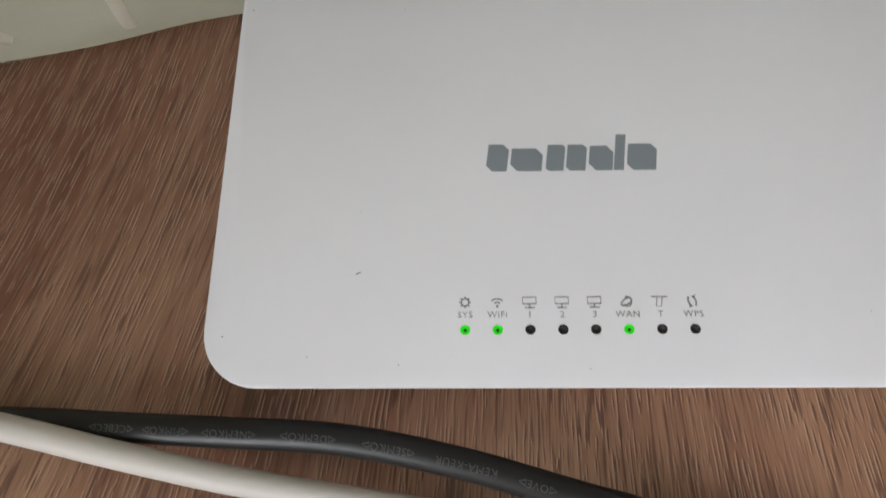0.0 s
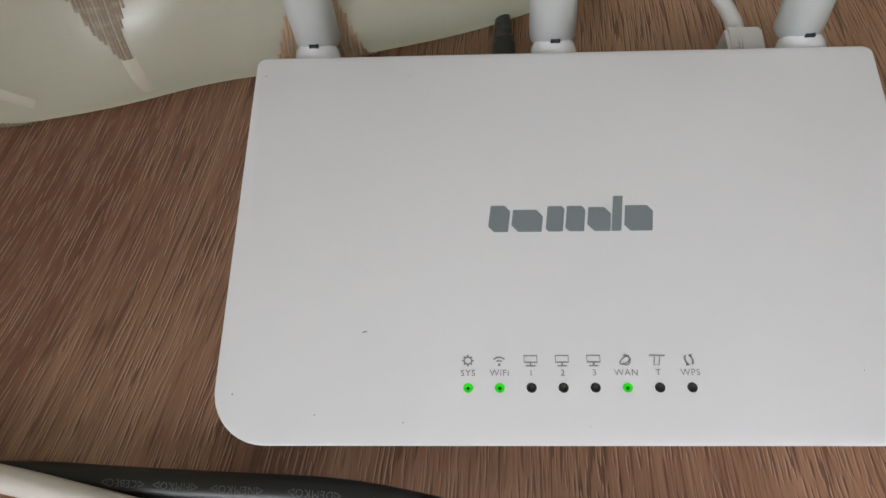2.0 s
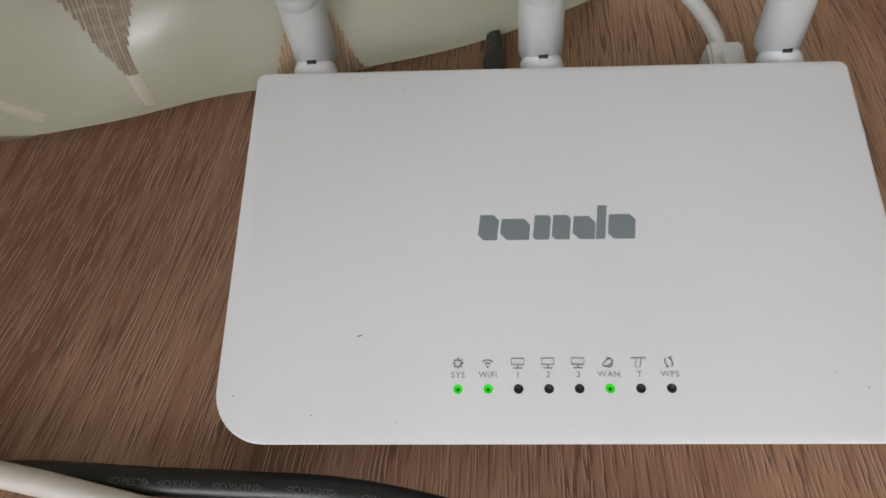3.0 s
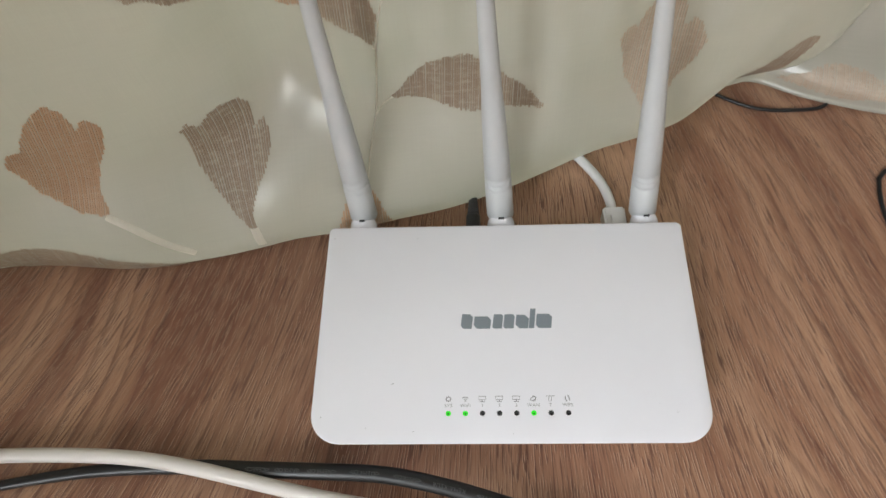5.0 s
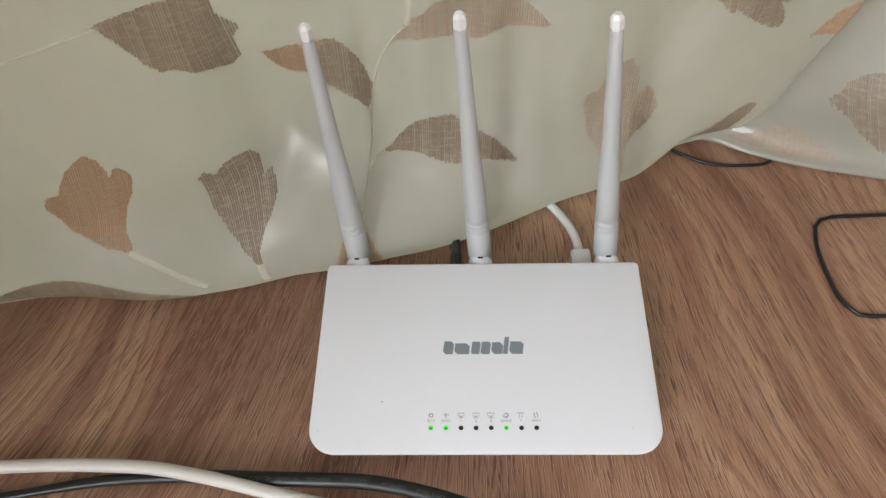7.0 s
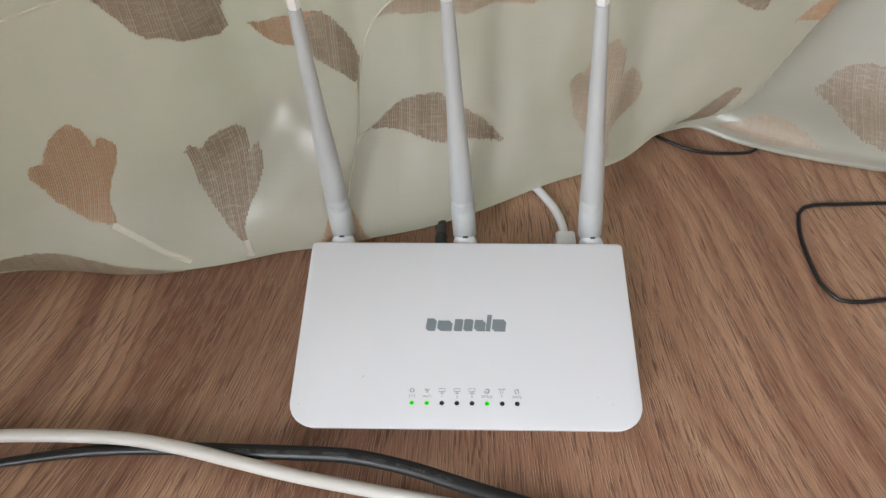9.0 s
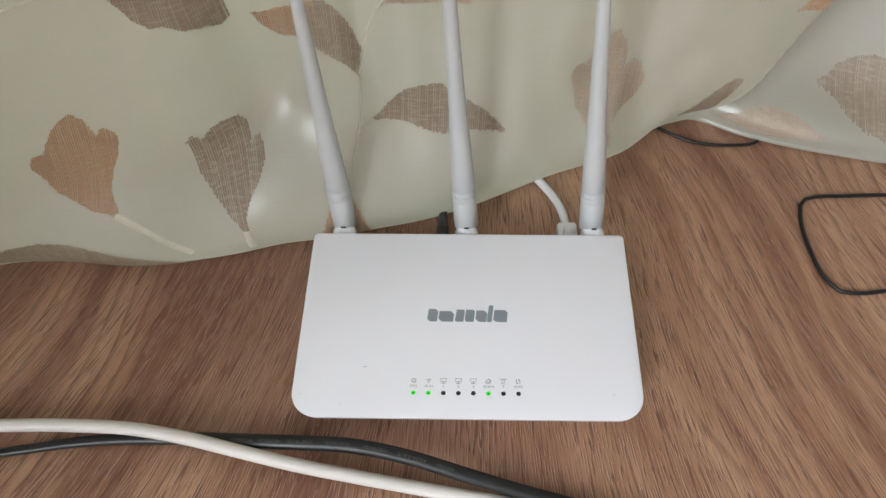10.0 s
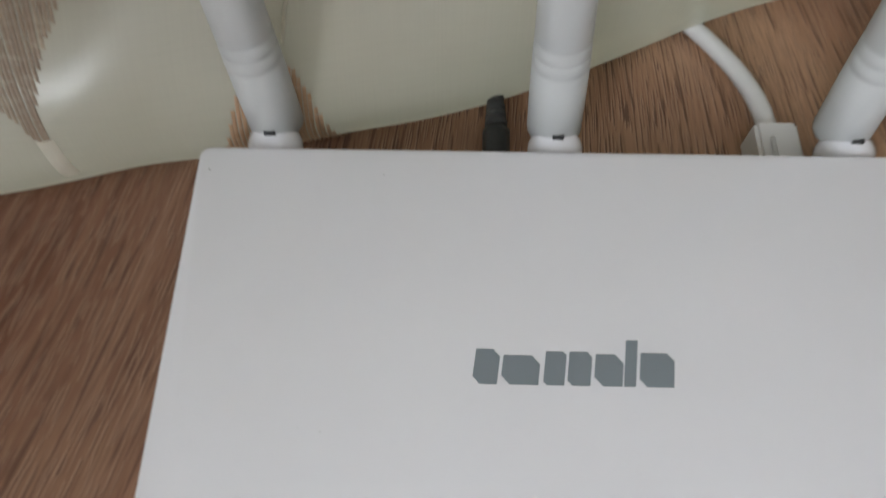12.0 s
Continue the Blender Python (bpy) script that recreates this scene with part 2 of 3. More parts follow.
def thing(name, label, category, place=(0, 0, 0), group="", kind=""):
    ob = new(name)
    ob.empty_display_size = 0.01
    ob.location = place
    return tagged(ob, label, category, group, kind)


def box(bm, x0, x1, y0, y1, z0, z1):
    v = [bm.verts.new((x, y, z)) for z in (z0, z1) for x, y in ((x0, y0), (x1, y0), (x1, y1), (x0, y1))]
    for f in ((3, 2, 1, 0), (4, 5, 6, 7), (0, 1, 5, 4), (1, 2, 6, 5), (2, 3, 7, 6), (3, 0, 4, 7)):
        bm.faces.new([v[i] for i in f])
    return bm


def rounded_outline(x0, x1, y0, y1, front, back, n=10):
    """Counter-clockwise from the front left; corner radii at the front (low y) and the back."""
    out = []
    for cx, cy, r, a in ((x0 + front, y0 + front, front, 180), (x1 - front, y0 + front, front, 270), (x1 - back, y1 - back, back, 0), (x0 + back, y1 - back, back, 90)):
        for i in range(n + 1):
            t = radians(a + 90 * i / n)
            out.append((cx + r * math.cos(t), cy + r * math.sin(t)))
    return out


def loft(bm, rings, cap=True):
    loops = [[bm.verts.new(p) for p in ring] for ring in rings]
    for a, b in zip(loops, loops[1:]):
        k = len(a)
        for i in range(k):
            bm.faces.new((a[i], a[(i + 1) % k], b[(i + 1) % k], b[i]))
    if cap:
        bm.faces.new(loops[0][::-1])
        bm.faces.new(loops[-1])
    return bm


def slab(x0, x1, y0, y1, front, back, levels):
    """A rounded plate; levels are (height, inset)."""
    bm = bmesh.new()
    rings = []
    for z, s in levels:
        rings.append([(x, y, z) for x, y in rounded_outline(x0 + s, x1 - s, y0 + s, y1 - s, max(front - s, 0.0004), max(back - s, 0.0003))])
    return loft(bm, rings)


def spun(profile, sides=24, m=Matrix()):
    """A turned body from (height, radius) pairs along z, moved by m."""
    bm = bmesh.new()
    loft(bm, [[m @ Vector((r * math.cos(2 * math.pi * i / sides), r * math.sin(2 * math.pi * i / sides), z)) for i in range(sides)] for z, r in profile])
    return bm


def hermite(xs, ys):
    """A smooth curve through control values."""
    xs, ys = np.array(xs, float), np.array(ys, float)
    d = np.gradient(ys, xs)

    def at(x):
        x = min(max(x, xs[0]), xs[-1])
        i = min(max(int(np.searchsorted(xs, x)) - 1, 0), len(xs) - 2)
        h = xs[i + 1] - xs[i]
        t = (x - xs[i]) / h
        return ((1 + 2 * t) * (1 - t) ** 2 * ys[i] + t * (1 - t) ** 2 * h * d[i] + t * t * (3 - 2 * t) * ys[i + 1] + t * t * (t - 1) * h * d[i + 1])

    return at


def tube(points, radius, sides=14, flat=1.0, steps=8, taper=None):
    """A cable along smooth points; flat squeezes it in height."""
    pts = [Vector(p) for p in points]
    u = [0.0]
    for a, b in zip(pts, pts[1:]):
        u.append(u[-1] + (b - a).length)
    cs = [hermite(u, [p[k] for p in pts]) for k in range(3)]
    count = steps * (len(pts) - 1)
    line = [Vector([c(u[-1] * i / count) for c in cs]) for i in range(count + 1)]
    rings = []
    for i, p in enumerate(line):
        d = (line[min(i + 1, count)] - line[max(i - 1, 0)]).normalized()
        side = d.cross(Vector((0, 0, 1)))
        side = side.normalized() if side.length > 1e-4 else Vector((1, 0, 0))
        up = side.cross(d)
        r = radius * (taper(i / count) if taper else 1)
        rings.append([p + side * (r * math.cos(a)) + up * (r * flat * math.sin(a)) for a in (2 * math.pi * k / sides for k in range(sides))])
    return loft(bmesh.new(), rings), line


def text_bm(words, size, depth, spacing=1.0):
    """Printed words as a thin mesh, centred, in the xy plane."""
    c = bpy.data.curves.new("words", "FONT")
    c.body, c.size, c.extrude, c.align_x, c.align_y, c.space_character = words, size, depth, "CENTER", "CENTER", spacing
    c.resolution_u = 3
    ob = new("words", c)
    me = bpy.data.meshes.new_from_object(ob.evaluated_get(bpy.context.evaluated_depsgraph_get()))
    bm = bmesh.new()
    bm.from_mesh(me)
    bpy.data.objects.remove(ob)
    bpy.data.curves.remove(c)
    bpy.data.meshes.remove(me)
    return bm


def stroke(bm, pts, width, z, depth, closed=False):
    """A flat printed line of even width through 2D points."""
    pts = [Vector((x, y)) for x, y in pts]
    k = len(pts)
    left, right = [], []
    for i, p in enumerate(pts):
        a = pts[(i - 1) % k] if closed or i else p
        b = pts[(i + 1) % k] if closed or i < k - 1 else p
        d = (b - a).normalized()
        s = Vector((-d.y, d.x)) * width / 2
        left.append(bm.verts.new((*(p + s), z + depth)))
        right.append(bm.verts.new((*(p - s), z + depth)))
    for i in range(k if closed else k - 1):
        j = (i + 1) % k
        bm.faces.new((left[j], left[i], right[i], right[j]))
    return bm


def arc(cx, cy, rx, ry, a0, a1, n=14):
    return [(cx + rx * math.cos(radians(a0 + (a1 - a0) * i / n)), cy + ry * math.sin(radians(a0 + (a1 - a0) * i / n))) for i in range(n + 1)]


def plate(bm, outline, z):
    bm.faces.new([bm.verts.new((x, y, z)) for x, y in outline])
    return bm


# ---- the room ----
X0, X1, Y0, Y1, TOP = -1.5, 1.9, -2.8, 0.42, 2.5
BASE = 0.008
def structure(name, bm, mat, label, smooth=False):
    return tagged(new(name, mesh_of(name, bm, mat, smooth)), label, name.split("_")[0], kind="structure")


structure("floor", box(bmesh.new(), X0 - 0.1, X1 + 0.1, Y0 - 0.1, Y1 + 0.1, BASE - 0.012, BASE), FLOOR, "warm brown wood-grain laminate floor with open pores")
structure("ceiling", box(bmesh.new(), X0 - 0.1, X1 + 0.1, Y0 - 0.1, Y1 + 0.1, TOP, TOP + 0.1), CEILING, "plain white ceiling over the room")
structure("wall_south", box(bmesh.new(), X0 - 0.1, X1 + 0.1, Y0 - 0.1, Y0, 0, TOP), PAINT, "plain cream painted wall")
structure("wall_east", box(bmesh.new(), X1, X1 + 0.1, Y0, Y1, 0, TOP), PAINT, "plain cream painted wall")


def wall_with_opening(name, y0, y1, x0, x1, ox0, ox1, oz0, oz1, label, turn=False):
    """A wall along x with one opening; turn lays it along y instead."""
    bm = bmesh.new()
    box(bm, x0, ox0, y0, y1, 0, TOP)
    box(bm, ox1, x1, y0, y1, 0, TOP)
    box(bm, ox0, ox1, y0, y1, oz1, TOP)
    if oz0 > 0:
        box(bm, ox0, ox1, y0, y1, 0, oz0)
    if turn:
        bmesh.ops.transform(bm, matrix=Matrix.Rotation(radians(90), 4, "Z"), verts=bm.verts)
    structure(name, bm, PAINT, label)


def window_unit(name, y, x0, x1, z0, z1, label, turn=False):
    w = thing(name, label, "window", kind="structure")
    bm = bmesh.new()
    for a in ((x0, x1, z0, z0 + 0.06), (x0, x1, z1 - 0.06, z1), (x0, x0 + 0.06, z0 + 0.06, z1 - 0.06), (x1 - 0.06, x1, z0 + 0.06, z1 - 0.06), ((x0 + x1) / 2 - 0.04, (x0 + x1) / 2 + 0.04, z0 + 0.06, z1 - 0.06)):
        box(bm, a[0], a[1], y - 0.03, y + 0.03, a[2], a[3])
    part("window_frame", bm, FRAME_WHITE, w, smooth=False)
    for a, b in ((x0 + 0.06, (x0 + x1) / 2 - 0.04), ((x0 + x1) / 2 + 0.04, x1 - 0.06)):
        p = part("pane", box(bmesh.new(), a, b, y - 0.004, y + 0.004, z0 + 0.06, z1 - 0.06), GLASS, w, smooth=False)
        p.visible_shadow = False
    if turn:
        w.matrix_world = Matrix.Rotation(radians(90), 4, "Z")


wall_with_opening("wall_north", Y1, Y1 + 0.12, X0 - 0.1, X1 + 0.1, -0.48, 0.38, BASE, 2.1, "cream painted wall with a glazed balcony door")
wall_with_opening("wall_west", -X0, -X0 + 0.12, Y0, Y1, -2.7, -1.0, 0.75, 2.35, "cream painted wall with an added, unseen window", True)
window_unit("window_1", Y1 + 0.06, -0.48, 0.38, BASE, 2.1, "white framed glazed balcony door behind the curtain")
# unseen window, added as the opening for the main lamp
window_unit("window_2", -X0 + 0.06, -2.7, -1.0, 0.75, 2.35, "white framed double window, unseen, added for its light", True)


# ---- the curtain ----
# both unseen ends sweep forward; this shape is added to shade the middle
HEM = hermite([-1.0, -0.6, -0.45, -0.36, -0.29, -0.24, -0.2, -0.14, -0.11, -0.08, -0.043, -0.0085, 0.019, 0.047, 0.077, 0.112, 0.133, 0.15, 0.19, 0.25, 0.4, 0.6, 1.0],
              [-0.20, -0.40, -0.40, -0.27, -0.10, -0.014, -0.003, 0.0, 0.0045, 0.0125, 0.0208, 0.0298, 0.0412, 0.056, 0.0712, 0.0830, 0.0725, 0.0660, 0.0555, 0.041, -0.24, -0.36, -0.30])
BODY = hermite([-1.0, -0.6, -0.45, -0.36, -0.29, -0.24, -0.2, -0.14, -0.11, -0.085, -0.04, 0.015, 0.055, 0.09, 0.12, 0.145, 0.17, 0.21, 0.3, 0.5, 1.0],
               [-0.20, -0.44, -0.44, -0.31, -0.16, -0.050, -0.012, 0.003, 0.018, 0.026, 0.037, 0.036, 0.041, 0.051, 0.060, 0.068, 0.074, 0.074, 0.02, -0.32, -0.30])


def ease(t):
    t = min(max(t, 0.0), 1.0)
    return t * t * (3 - 2 * t)


def curtain_point(x, v):
    """The cloth at x, a length v up from where it meets the floor; v < 0 is the part tucked under."""
    hem, body = HEM(x) + 0.004, BODY(x)
    if v < 0:
        return Vector((x, hem - v, BASE + 0.0012))
    right = ease((x + 0.03) / 0.08)
    east = ease((x - 0.068) / 0.03)
    s = ease(v / (0.075 - 0.030 * right + 0.015 * east))
    y = hem + (body - hem) * s - (0.0125 - 0.004 * right - 0.0048 * ease((-0.116 - x) / 0.06) - 0.006 * east) * 6.75 * min(v / 0.056, 1.0) * (1 - min(v / 0.056, 1.0)) ** 2
    # east of a crease another stretch of the cloth lies lower and leans back, with a rolled edge
    edge = 0.100 + 0.30 * v + 1.5 * v * v
    up = ease((v - 0.05) / 0.12)
    low = hem + 0.8 * v * (1 - up) + (body + 0.03 - hem) * up - 0.013 * math.exp(-((v - 0.017) / 0.010) ** 2)
    y += (low - y) * ease((x - edge) / 0.014) * ease(v / 0.010)
    # unseen upper sides lean forward, shaped so to shade the cloth and floor below
    y -= 0.22 * ease((v - 0.16) / 0.35) * ease((-0.12 - x) / 0.18) + 0.45 * ease((v - 0.12) / 0.35) * ease((x - 0.13) / 0.16)
    y += 0.004 * ease(v / 0.1) * math.sin(38 * x + 9 * v) + 0.0016 * math.sin(95 * x - 40 * v) * ease(v / 0.05)
    y += ease(v / 0.02) * (0.0009 * math.sin(61 * x + 47 * v + 2 * math.sin(31 * v)) + 0.0006 * math.sin(-83 * x + 120 * v + 3 * math.sin(40 * x)) + 0.0014 * math.sin(17 * x - 52 * v))
    y -= -0.016 * math.exp(-((x + 0.077) / 0.020) ** 2) * ease((v - 0.030) / 0.036) * (1 - 0.8 * ease((v - 0.08) / 0.07)) - 0.0008 * math.exp(-((x + 0.046 - 0.12 * (v - 0.05)) / 0.007) ** 2) * ease(v / 0.04)
    y -= 0.004 * math.exp(-((x - 0.005 - 0.3 * v) / 0.016) ** 2) * ease(v / 0.05) - 0.0015 * math.exp(-((x - 0.032 - 0.35 * v) / 0.010) ** 2) * ease(v / 0.04)
    y += 0.010 * ease((v - 0.12) / 0.5) * math.sin(22 * x)
    y += 0.0009 * ease((v - 0.03) / 0.05) * math.exp(-((x + 0.01) / 0.06) ** 2) * math.sin(330 * x + 5 * math.sin(18 * v))
    z = 0.0022 + v * (1 - 0.25 * math.exp(-v / 0.008)) if v < 0.03 else 0.0022 + v
    return Vector((x, y, max(z, BASE + 0.0012 + 0.03 * v)))


def curtain_thing():
    c = thing("curtain", "cream satin curtain with stitched leaves, its hem piled on the floor", "curtain", (0, 0.05, 0))
    xs = list(np.concatenate([np.linspace(-0.95, -0.34, 40), np.linspace(-0.33, 0.33, 265), np.linspace(0.34, 0.98, 40)]))
    vs = list(np.concatenate([np.linspace(-0.035, -0.004, 8), np.linspace(0, 0.24, 97), np.linspace(0.26, 2.2, 40)]))
    bm = bmesh.new()
    uv = bm.loops.layers.uv.new("UVMap")
    grid = [[bm.verts.new(curtain_point(x, v) - Vector((0, 0.05, 0))) for x in xs] for v in vs]
    for j in range(len(vs) - 1):
        for i in range(len(xs) - 1):
            f = bm.faces.new((grid[j][i], grid[j][i + 1], grid[j + 1][i + 1], grid[j + 1][i]))
            for loop, (a, b) in zip(f.loops, ((i, j), (i + 1, j), (i + 1, j + 1), (i, j + 1))):
                loop[uv].uv = (xs[a], vs[b])
    part("cloth", bm, CLOTH, c)
    return c


curtain = curtain_thing()


def on_cloth(x, v, lift):
    """A point just in front of the cloth, in the curtain's own space."""
    p = curtain_point(x, v)
    a, b = curtain_point(x + 0.001, v) - p, curtain_point(x, v + 0.001) - p
    return p + a.cross(b).normalized() * lift - Vector((0, 0.05, 0))


# ---- the router ----
W, D, H = 0.0637, 0.0785, 0.026
router = thing("wifi_router", "glossy white router with three aerials, standing on the laminate floor", "router")


def tapered(bm):
    """The router narrows a little towards its front."""
    for v in bm.verts:
        k = min(max(-v.co.y / D, 0), 1)
        v.co.x *= (1.008 - 0.030 * k) if v.co.x > 0 else (0.998 - 0.010 * k)
    return bm


part("top_cover", tapered(slab(-W + 0.0005, W, -D, 0.0017, 0.0098, 0.0020, [(0.0208, 0.0026), (0.0212, 0.0020), (0.0228, 0.0008), (0.0250, 0.0002), (0.0256, 0.0), (0.0259, 0.0001), (H, 0.0003)])), SHELL, router, "glossy white top cover with rounded front corners")
part("bottom_case", tapered(slab(-W, W, -D, 0, 0.0098, 0.0022, [(BASE + 0.0022, 0.014), (BASE + 0.003, 0.0125), (0.0155, 0.0090), (0.0212, 0.0045)])), SHELL_UNDER, router, "white tapering lower case")
for x in (-0.045, 0.045):
    for y in (-0.060, -0.018):
        part("foot", spun([(BASE, 0.0042), (BASE + 0.0005, 0.0047), (BASE + 0.0026, 0.0047)], 20, Matrix.Translation((x, y, 0))), RUBBER, router, "grey rubber foot")

PITCH = 0.0374 / 7
LED_X = [-0.0190 + PITCH * i for i in range(8)]
LED_Y = -0.0690
WORDS = ["SYS", "WiFi", "1", "2", "3", "WAN", "T", "WPS"]
LIT = {0, 1, 5}


def ring_hole(x, y):
    return spun([(H + 0.00002, 0.00086), (H + 0.00005, 0.00082), (H + 0.00005, 0.0007), (H - 0.0001, 0.00055)], 20, Matrix.Translation((x, y, 0)))


def icon(kind, cx, cy):
    bm, z, w = bmesh.new(), H, 0.00024
    e = 0.00006
    if kind == "gear":
        stroke(bm, arc(cx, cy, 0.00062, 0.00062, 0, 360, 20)[:-1], w, z, e, True)
        for i in range(8):
            a = math.pi / 4 * i
            stroke(bm, [(cx + r * math.cos(a), cy + r * math.sin(a)) for r in (0.00066, 0.00098)], 0.0003, z, e)
    elif kind == "waves":
        for r in (0.00062, 0.00125):
            stroke(bm, arc(cx, cy - 0.0006, r, r * 0.95, 42, 138, 10), w * 1.1, z, e)
        plate(bm, arc(cx, cy - 0.0007, 0.00022, 0.00024, 0, 330, 11), z + e)
    elif kind == "screen":
        stroke(bm, [(cx - 0.0011, cy - 0.0003), (cx + 0.0011, cy - 0.0003), (cx + 0.0011, cy + 0.00085), (cx - 0.0011, cy + 0.00085)], w, z, e, True)
        stroke(bm, [(cx, cy - 0.0003), (cx, cy - 0.0009)], w, z, e)
        stroke(bm, [(cx - 0.0008, cy - 0.00095), (cx + 0.0008, cy - 0.00095)], w, z, e)
    elif kind == "globe":
        stroke(bm, [(cx + a * 0.8 + b * 0.45, cy + a * 0.55 - b * 0.75) for a, b in arc(0, 0, 0.0011, 0.00055, 20, 340, 18)], w, z, e)
        stroke(bm, arc(cx + 0.0001, cy, 0.00068, 0.00085, -150, 120, 14), w, z, e)
    elif kind == "tee":
        stroke(bm, [(cx - 0.00125, cy + 0.0008), (cx + 0.0014, cy + 0.0008)], w, z, e)
        stroke(bm, [(cx - 0.00035, cy + 0.0006), (cx - 0.0006, cy - 0.00085), (cx + 0.00025, cy - 0.00085), (cx + 0.0005, cy + 0.0006)], w * 0.8, z, e)
    else:
        stroke(bm, arc(cx + 0.00055, cy + 0.0002, 0.0012, 0.0012, 150, 235, 8), w * 1.2, z, e)
        stroke(bm, arc(cx - 0.00055, cy - 0.0002, 0.0012, 0.0012, -30, 55, 8), w * 1.2, z, e)
        plate(bm, [(cx - 0.0004, cy - 0.0004), (cx - 0.00065, cy - 0.0011), (cx + 0.0001, cy - 0.00085)], z + e)
        plate(bm, [(cx + 0.0004, cy + 0.0004), (cx + 0.00065, cy + 0.0011), (cx - 0.0001, cy + 0.00085)], z + e)
    return bm


for i, (x, word, kind) in enumerate(zip(LED_X, WORDS, ("gear", "waves", "screen", "screen", "screen", "globe", "tee", "arrows"))):
    led = part("status_light", ring_hole(x, LED_Y), GREEN if i in LIT else HOLE, router, "lit green status light" if i in LIT else "unlit dark status light")
    if i in LIT:
        part("core", spun([(H + 0.00005, 0.0003), (H + 0.00009, 0.00022)], 12, Matrix.Translation((x, LED_Y - 0.0001, 0))), GREEN_CORE, led)
    bm = text_bm(word, 0.00155, 0.00001, 1.12)
    bmesh.ops.translate(bm, verts=bm.verts, vec=(x, LED_Y + 0.00252, H + 0.00005))
    part("caption", bm, INK_SMALL, router, "grey printed caption", False)
    part("icon", icon(kind, x, LED_Y + 0.0047), INK_SMALL, router, "grey printed icon", False)


def mark_block(points):
    """One plain slanted block of the maker's mark."""
    return plate(bmesh.new(), [(-0.0150 + x + 0.13 * y, -0.0399 + y) for x, y in points], H + 0.00006)


def clipped(a, b, top, k):
    return [(a + k, 0), (b, 0), (b, top - k), (b - k, top), (a, top), (a, k)]


for points in (clipped(-0.0002, 0.0036, 0.0055, 0.0012), clipped(0.0041, 0.0098, 0.0046, 0.0014), clipped(0.0105, 0.0137, 0.0053, 0.0006),
               clipped(0.0141, 0.0176, 0.0053, 0.0008), clipped(0.0181, 0.0224, 0.0050, 0.0014), clipped(0.0226, 0.0244, 0.0073, 0.0001), clipped(0.0249, 0.0301, 0.0053, 0.0012)):
    part("mark_block", mark_block(points), INK, router, "grey printed block", False)
bm = bmesh.new()
stroke(bm, [(-0.0375, -0.0592), (-0.0371, -0.0590), (-0.0366, -0.0589)], 0.00016, H, 0.00005)
part("scratch", bm, HOLE, router, "short dark scratch", False)
rng = random.Random(5)
for x, y, r in [(-0.0608, -0.0030, 0.00018), (-0.0305, -0.0035, 0.00012), (-0.0592, -0.0700, 0.00018), (-0.0448, -0.0735, 0.00016), (-0.0298, -0.0748, 0.00014), (0.0010, -0.0755, 0.0001), (0.0470, -0.0662, 0.00013), (-0.0373, -0.0475, 0.0001), (-0.0405, -0.0470, 0.00008), (0.0520, -0.0690, 0.00018)]:
    bm = bmesh.new()
    plate(bm, [(x + r * rng.uniform(0.6, 1.4) * math.cos(a), y + r * rng.uniform(0.5, 1.1) * math.sin(a)) for a in (math.pi / 4 * k for k in range(8))], H + 0.00004)
    part("speck", bm, INK_SMALL, router, "tiny grey dirt speck", False)


def aerial(base, tip):
    base, tip = Vector(base), Vector(tip)
    length = (tip - base).length
    m = Matrix.Translation(base + Vector((0, 0.0030, 0))) @ (tip - base - Vector((0, 0.0030, 0))).to_track_quat("Z", "X").to_matrix().to_4x4()
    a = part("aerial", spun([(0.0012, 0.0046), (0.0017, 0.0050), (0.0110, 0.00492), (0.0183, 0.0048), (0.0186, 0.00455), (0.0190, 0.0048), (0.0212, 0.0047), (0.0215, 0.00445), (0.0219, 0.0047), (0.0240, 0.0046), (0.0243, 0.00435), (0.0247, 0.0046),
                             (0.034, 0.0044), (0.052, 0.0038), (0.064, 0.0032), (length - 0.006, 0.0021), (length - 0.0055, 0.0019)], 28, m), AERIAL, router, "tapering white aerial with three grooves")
    part("tip", spun([(length - 0.0056, 0.0017), (length - 0.0050, 0.0022), (length - 0.0014, 0.0022), (length, 0.0012)], 6, m), TIP, a, "six-sided white end cap", False)
    part("hinge", spun([(-0.0045, 0.0030), (-0.0030, 0.0044), (-0.001, 0.0050), (0.0010, 0.0050), (0.0026, 0.0044), (0.0038, 0.0032), (0.0045, 0.0016), (0.0047, 0.0005)], 24, Matrix.Translation(base + Vector((0, -0.0016, 0)))), SHELL, a, "domed white hinge")
    slot = bmesh.new()
    box(slot, -0.0010, 0.0010, -0.0022, -0.0013, 0.0046, 0.0053)
    bmesh.ops.translate(slot, vec=base, verts=slot.verts)
    part("slot", slot, DARK, a, "dark hinge slot", False)
    stem = spun([(-0.008, 0.0034), (0.0, 0.0034)], 18, Matrix.Translation(base) @ Euler((radians(-90), 0, 0)).to_matrix().to_4x4())
    part("socket", stem, SHELL_UNDER, a)


aerial((-0.0515, 0.0070, 0.0205), (-0.0540, 0.015, 0.1345))
aerial((0.0000, 0.0070, 0.0205), (-0.0072, 0.015, 0.1375))
aerial((0.0528, 0.0070, 0.0205), (0.0398, 0.015, 0.1360))


